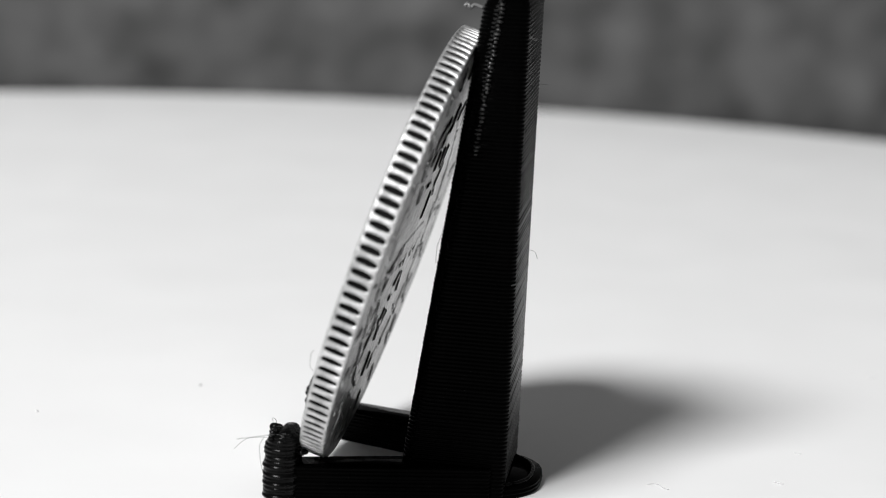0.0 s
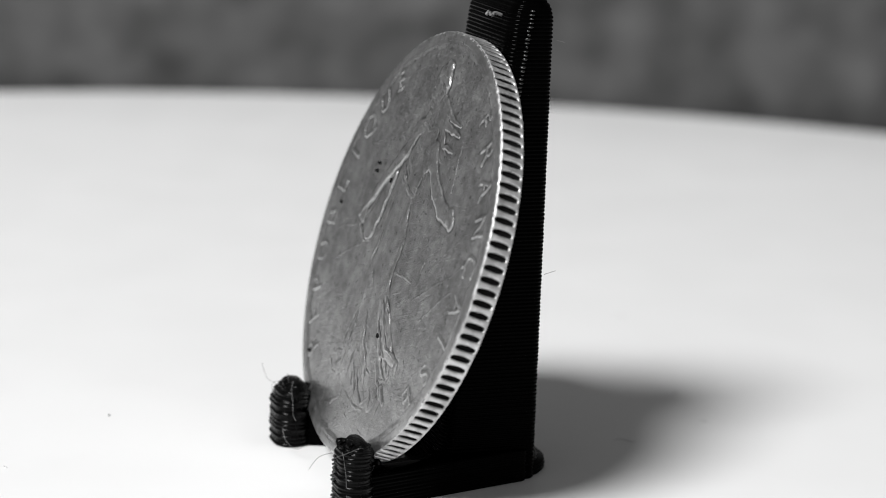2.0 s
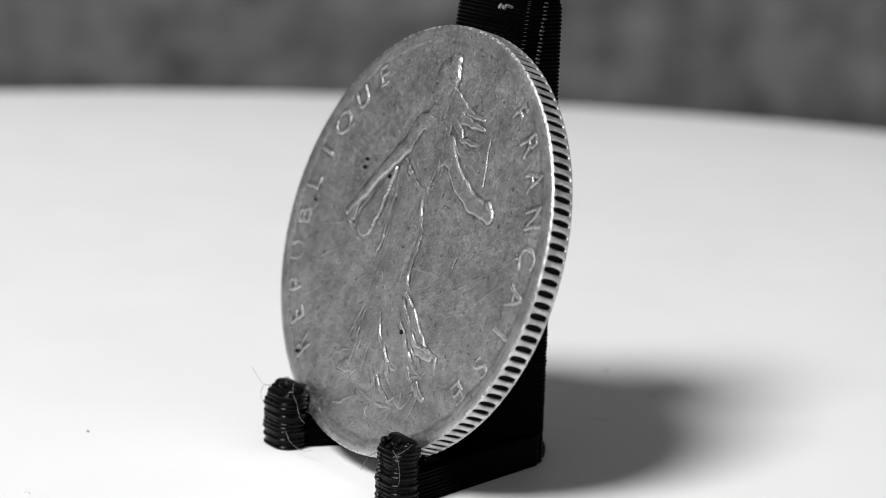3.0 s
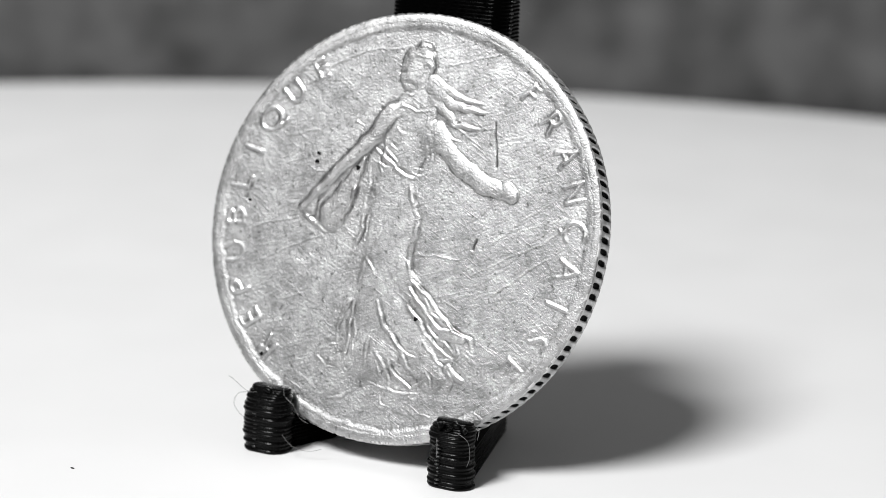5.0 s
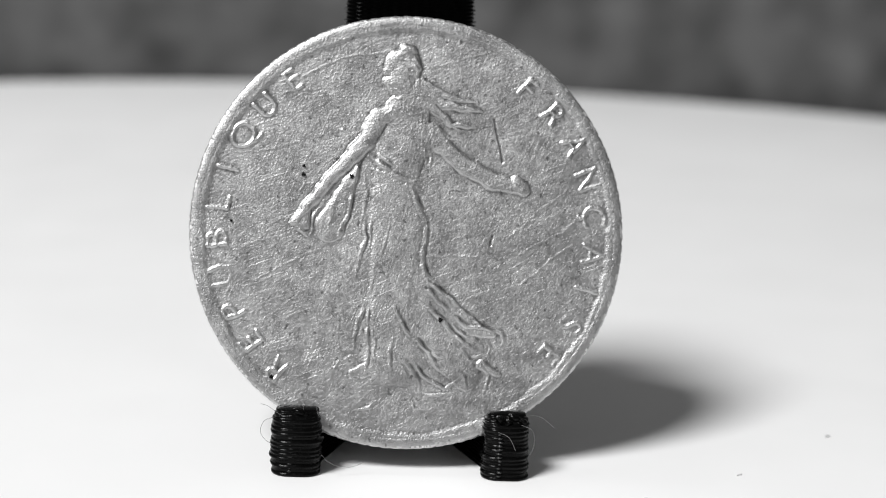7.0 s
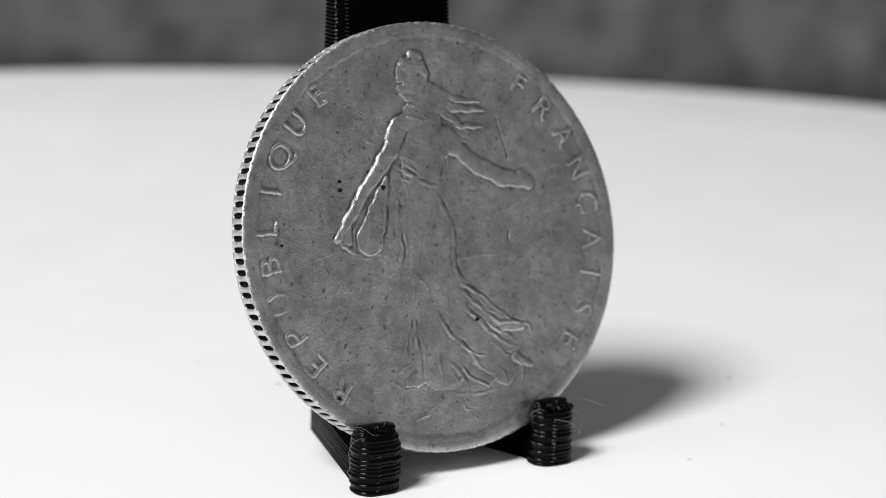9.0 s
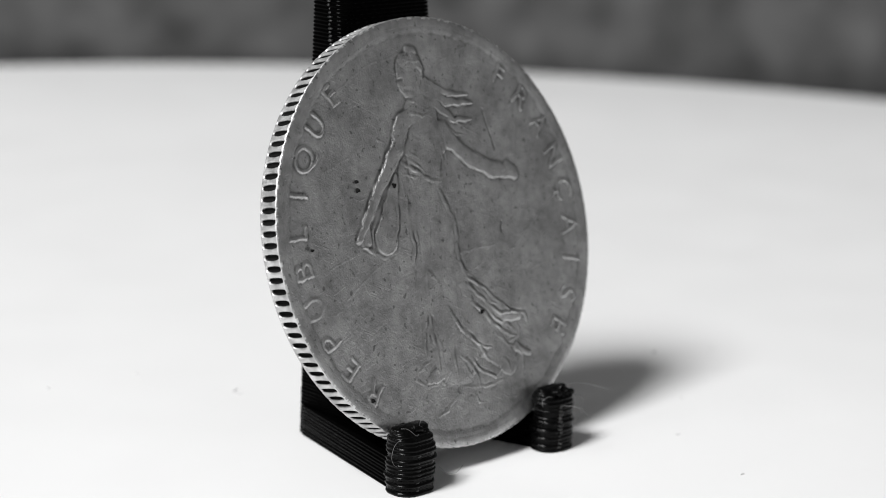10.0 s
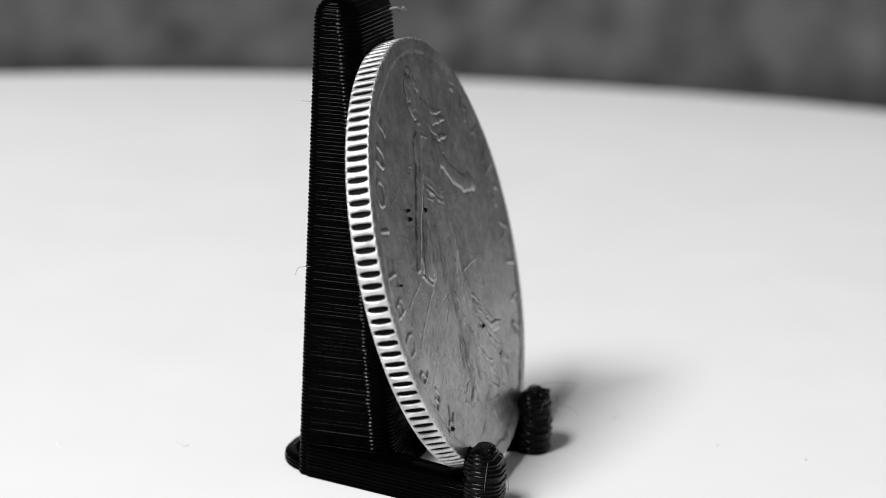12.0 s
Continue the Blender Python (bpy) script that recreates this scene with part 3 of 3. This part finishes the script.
    # folds of the drapery: line of points, radius, height
    folds = [
        # bag and hand
        ([(-0.26, 0.36), (-0.29, 0.22), (-0.315, 0.09), (-0.36, -0.06), (-0.44, -0.078), (-0.52, -0.035), (-0.60, -0.005)], 0.015, 0.0044),
        ([(-0.44, 0.155), (-0.495, 0.067), (-0.51, -0.034)], 0.012, 0.0040), ([(-0.34, 0.25), (-0.40, 0.11), (-0.41, 0.0)], 0.016, 0.0018),
        # waist and bodice
        ([(-0.225, 0.30), (-0.225, 0.14), (-0.235, 0.04)], 0.012, 0.0034), ([(-0.22, 0.09), (-0.215, -0.035), (-0.25, -0.138), (-0.255, -0.26)], 0.012, 0.0036),
        ([(-0.18, 0.10), (-0.19, 0.0), (-0.20, -0.12)], 0.011, 0.0030), ([(-0.19, 0.447), (-0.15, 0.435), (-0.09, 0.405)], 0.011, 0.0032),
        ([(-0.215, 0.395), (-0.14, 0.348), (-0.08, 0.302), (0.03, 0.266), (0.10, 0.29)], 0.013, 0.0042), ([(-0.225, 0.337), (-0.16, 0.315), (-0.12, 0.298)], 0.010, 0.0034),
        ([(-0.19, 0.42), (-0.12, 0.375), (-0.07, 0.33)], 0.009, 0.0030), ([(-0.20, 0.36), (-0.16, 0.28), (-0.15, 0.24)], 0.009, 0.0028),
        ([(0.03, 0.325), (0.08, 0.315), (0.11, 0.325)], 0.010, 0.0034), ([(0.02, 0.295), (0.07, 0.285), (0.115, 0.30)], 0.009, 0.0030),
        ([(0.082, 0.455), (0.10, 0.40), (0.10, 0.36)], 0.012, 0.0036), ([(0.12, 0.44), (0.13, 0.38), (0.12, 0.34)], 0.010, 0.0030),
        ([(-0.14, 0.60), (-0.10, 0.645), (-0.02, 0.625), (0.08, 0.64)], 0.011, 0.0034), ([(-0.12, 0.52), (-0.05, 0.49), (0.02, 0.50)], 0.014, 0.0014),
        ([(0.17, 0.55), (0.22, 0.50), (0.27, 0.49)], 0.010, 0.0032), ([(0.14, 0.60), (0.20, 0.57), (0.29, 0.54)], 0.009, 0.0028),
        # the skirt's hinder edge and the cloth that flies from it
        ([(0.02, 0.24), (0.055, 0.144), (0.088, 0.06), (0.092, -0.06), (0.086, -0.18), (0.118, -0.262)], 0.015, 0.0036),
        ([(0.118, -0.262), (0.17, -0.300), (0.24, -0.345), (0.30, -0.41), (0.374, -0.466), (0.45, -0.505), (0.52, -0.525), (0.535, -0.60)], 0.012, 0.0052),
        ([(0.12, -0.306), (0.17, -0.365), (0.226, -0.41), (0.285, -0.465), (0.342, -0.504), (0.42, -0.498), (0.476, -0.514)], 0.012, 0.0050),
        ([(0.20, -0.335), (0.27, -0.42), (0.34, -0.455)], 0.009, 0.0034), ([(0.13, -0.40), (0.185, -0.455), (0.278, -0.545), (0.34, -0.60), (0.416, -0.635)], 0.013, 0.0050),
        ([(0.26, -0.49), (0.33, -0.55), (0.38, -0.565), (0.42, -0.60)], 0.010, 0.0040), ([(0.44, -0.565), (0.46, -0.61), (0.44, -0.645)], 0.009, 0.0036),
        ([(0.247, -0.573), (0.30, -0.62), (0.339, -0.66), (0.40, -0.70), (0.45, -0.756), (0.436, -0.854)], 0.010, 0.0038),
        ([(0.31, -0.645), (0.37, -0.65), (0.42, -0.64)], 0.010, 0.0036),
        # folds down the front of the skirt
        ([(-0.06, -0.40), (-0.03, -0.46), (0.006, -0.525), (0.06, -0.575), (0.11, -0.629), (0.15, -0.69), (0.20, -0.74)], 0.013, 0.0046),
        ([(0.058, -0.585), (0.12, -0.64), (0.18, -0.665), (0.25, -0.665)], 0.010, 0.0036), ([(-0.02, -0.673), (0.03, -0.725), (0.084, -0.794), (0.10, -0.868)], 0.012, 0.0042),
        ([(-0.01, -0.719), (0.02, -0.77), (0.048, -0.827)], 0.009, 0.0036), ([(0.06, -0.70), (0.10, -0.76), (0.17, -0.80), (0.221, -0.836), (0.265, -0.80), (0.31, -0.765)], 0.010, 0.0038),
        ([(-0.03, -0.84), (0.05, -0.855), (0.11, -0.85), (0.18, -0.865), (0.27, -0.852)], 0.011, 0.0026), ([(0.29, -0.72), (0.325, -0.77), (0.34, -0.82)], 0.010, 0.0034),
        ([(-0.168, -0.19), (-0.19, -0.34), (-0.232, -0.446), (-0.255, -0.54), (-0.27, -0.64)], 0.012, 0.0036), ([(-0.165, -0.18), (-0.13, -0.22), (-0.10, -0.27)], 0.010, 0.0026),
        ([(-0.196, -0.35), (-0.195, -0.496), (-0.185, -0.622), (-0.20, -0.72), (-0.21, -0.81)], 0.011, 0.0036), ([(-0.18, -0.50), (-0.15, -0.60), (-0.155, -0.70)], 0.009, 0.0028),
        ([(-0.09, 0.02), (-0.12, -0.08), (-0.14, -0.16)], 0.010, 0.0022), ([(-0.06, -0.56), (-0.07, -0.66), (-0.07, -0.77)], 0.011, 0.0034),
        ([(0.03, -0.16), (0.02, -0.32), (0.0, -0.44)], 0.016, 0.0014),
        # feet and ground
        ([(-0.265, -0.685), (-0.35, -0.70), (-0.365, -0.74), (-0.30, -0.792), (-0.22, -0.785), (-0.20, -0.755)], 0.010, 0.0024), ([(-0.325, -0.69), (-0.29, -0.675), (-0.25, -0.668)], 0.010, 0.0036),
        ([(-0.21, -0.755), (-0.17, -0.80), (-0.14, -0.76)], 0.010, 0.0034), ([(-0.25, -0.958), (-0.18, -0.942), (-0.08, -0.883)], 0.013, 0.0050),
        ([(0.30, -0.955), (0.35, -0.965), (0.40, -0.945)], 0.009, 0.0034), ([(-0.02, -0.93), (-0.03, -0.98), (-0.06, -1.01)], 0.008, 0.0026), ([(0.06, -0.90), (0.07, -0.94), (0.12, -0.945)], 0.008, 0.0026),
        # face and cap
        ([(-0.15, 0.865), (-0.10, 0.862)], 0.014, 0.0030), ([(-0.155, 0.805), (-0.12, 0.795)], 0.012, 0.0028), ([(-0.14, 0.765), (-0.10, 0.755)], 0.011, 0.0028),
        ([(-0.12, 0.715), (-0.06, 0.705), (-0.01, 0.735)], 0.011, 0.0034), ([(-0.02, 0.90), (0.03, 0.86), (0.04, 0.78)], 0.014, 0.0026), ([(-0.06, 0.925), (0.02, 0.915), (0.06, 0.86)], 0.010, 0.0026),
        ([(-0.30, 0.50), (-0.36, 0.53), (-0.34, 0.54)], 0.008, 0.0034), ([(-0.49, 0.245), (-0.55, 0.24), (-0.58, 0.20)], 0.008, 0.0036),
    ]
    for line, wide, tall in folds:
        relief = relief + 0.9 * uneven * stroke(line, [wide * 0.6] + [wide] * (len(line) - 2) + [wide * 0.5], [tall * 0.35] + [tall] * (len(line) - 2) + [tall * 0.3], True)
        relief = relief - 0.42 * uneven * stroke([(x + wide * 1.3, z + wide * 0.6) for x, z in line], [wide * 0.8] * len(line), [tall * 0.35] + [tall] * (len(line) - 2) + [tall * 0.3], True)
    # sunk eye and cheek
    relief = relief - stroke([(-0.135, 0.832), (-0.115, 0.83)], [0.017, 0.013], 0.0044, True)
    relief = relief - stroke([(-0.10, 0.775), (-0.05, 0.76)], [0.014, 0.022], 0.0018, True)
    words = lettering("REPUBLIQUE", 228.3, -11.06) + lettering("FRAN\u00c7AISE", 51.6, -11.36)
    relief = relief + 0.0074 * words * np.clip(0.88 + soft_noise(97, 0.13, 0.22) + soft_noise(98, 0.03, 0.10), 0.25, 1.2) * np.clip(0.92 + 0.45 * V, 0.5, 1.0)
    # worn tops
    relief = relief + (relief > 0.002) * (soft_noise(95, 0.022, 0.00022) + soft_noise(96, 0.06, 0.00035))
    # long scratches and a nick
    for line, deep in (([(-0.62, 0.79), (-0.36, 0.92), (-0.06, 0.97)], -0.0011), ([(0.12, 0.88), (0.42, 0.97)], -0.0009), ([(0.45, 0.61), (0.48, 0.49), (0.507, 0.376)], 0.0050),
                       ([(0.45, -0.01), (0.447, -0.06)], 0.0060), ([(0.54, -0.02), (0.86, 0.26)], -0.0008), ([(0.46, -0.20), (1.0, 0.14)], -0.0009),
                       ([(0.60, -0.27), (0.88, -0.05)], -0.0012), ([(-0.80, -0.28), (-0.45, -0.10)], -0.0009), ([(-0.86, -0.10), (-0.62, -0.02)], -0.0010),
                       ([(0.11, -0.14), (0.24, -0.125), (0.36, -0.12)], -0.0012), ([(-0.78, 0.40), (-0.58, 0.46)], -0.0009)):
        relief = relief - stroke(line, [0.007] * len(line), abs(deep), True) * math.copysign(1, deep)
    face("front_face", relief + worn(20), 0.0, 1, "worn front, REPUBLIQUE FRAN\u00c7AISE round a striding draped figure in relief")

    # back: wreath-like sprays and a bar of worn lettering
    back = np.zeros_like(U)
    for s in (1, -1):
        for i in range(9):
            a = radians(-75 + 17 * i)
            p = (s * 0.72 * math.cos(a), 0.72 * math.sin(a))
            back = np.maximum(back, stroke([p, (p[0] - s * 0.16 * math.sin(a - 0.5 * s), p[1] + 0.16 * math.cos(a))], [0.05, 0.012], 0.0085, soft=0.012))
    for i in range(24):
        a = radians(15 * i)
        back = np.maximum(back, stroke([(0.93 * math.cos(a), 0.93 * math.sin(a)), (1.03 * math.cos(a), 1.03 * math.sin(a))], [0.02, 0.024], 0.0085, soft=0.010))
    g = np.random.default_rng(5)
    for _ in range(70):
        x, z, a = g.uniform(-0.75, 0.75), g.uniform(-0.75, 0.75), g.uniform(0, 6.28)
        ln = g.uniform(0.05, 0.14)
        back = np.maximum(back, stroke([(x, z), (x + ln * math.cos(a), z + ln * math.sin(a))], [0.022, 0.014], 0.0090, soft=0.010))
    back = np.maximum(back, stroke([(-0.35, 0.0), (0.35, 0.0)], [0.07, 0.07], 0.0070, soft=0.010))
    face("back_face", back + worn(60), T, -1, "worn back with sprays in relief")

    # specks of grime
    for x, z, s in ((-0.30, 0.283, 0.017), (-0.556, 0.288, 0.013), (-0.555, 0.333, 0.010), (0.19, -0.465, 0.016), (-0.695, -0.788, 0.012), (-0.93, 0.03, 0.008)):
        v, f = [], []
        for j in range(9):
            aa = 2 * math.pi * j / 9
            q = s * (1 + 0.25 * math.sin(3 * aa + x * 40))
            v += [(x + q * math.cos(aa), 0.010, z + r + q * math.sin(aa)), (x + 0.6 * q * math.cos(aa), -0.011, z + r + 0.6 * q * math.sin(aa))]
        f = [(2 * j, (2 * j + 2) % 18, (2 * j + 3) % 18, 2 * j + 1) for j in range(9)] + [tuple(range(1, 18, 2))]
        mesh_ob("grime_spot", v, f, GRIME, coin, "black speck of grime")
    return coin


def build_dust():
    out = []
    for x, y, ln, a, curl in ((-0.25, 1.385, 0.12, 80, 0.5), (2.74, 0.215, 0.13, 60, 0.15), (2.355, 0.38, 0.02, 0, 0.0), (-0.52, -2.04, 0.03, 30, 0.2),
                              (0.85, -1.93, 0.05, 20, 0.3), (1.17, -0.77, 0.03, 0, 0.3), (-1.31, -1.32, 0.02, 0, 0.0), (1.72, -0.35, 0.04, 50, 0.2),
                              (-1.07, 2.10, 0.04, 70, 0.2), (-2.87, 2.56, 0.07, 75, 0.2), (0.91, -1.42, 0.025, 10, 0.2), (-0.50, 2.0, 0.05, 75, 0.2)):
        c, s = math.cos(radians(a)), math.sin(radians(a))
        pts = [(ln * (t - 0.5) * c - curl * ln * math.sin(t * 5) * s * 0.5, ln * (t - 0.5) * s + curl * ln * math.sin(t * 5) * c * 0.5, 0.004) for t in (0, 0.25, 0.5, 0.75, 1)]
        ob = mesh_ob("dust_fibre", *tube(pts, 0.0038 if ln < 0.06 else 0.0024), GRIME if ln < 0.025 else DUST)
        tagged(ob, "tiny grey fibre of dust on the white platter", "dust", "dust on the platter")
        out.append((ob, pose(x * 0.01, y * 0.01, 0)))
    return out


build_setting()
turntable = build_turntable()
stand = build_stand()
coin = build_coin()
dust = build_dust()


def motions():
    times = [0.5 * i for i in range(25)]
    for ob, at in [(turntable, Matrix()), (stand, STAND_AT), (coin, STAND_AT @ COIN_IN_STAND)] + dust:
        walk(ob, [(t, turn(t) @ at) for t in times])


motions()
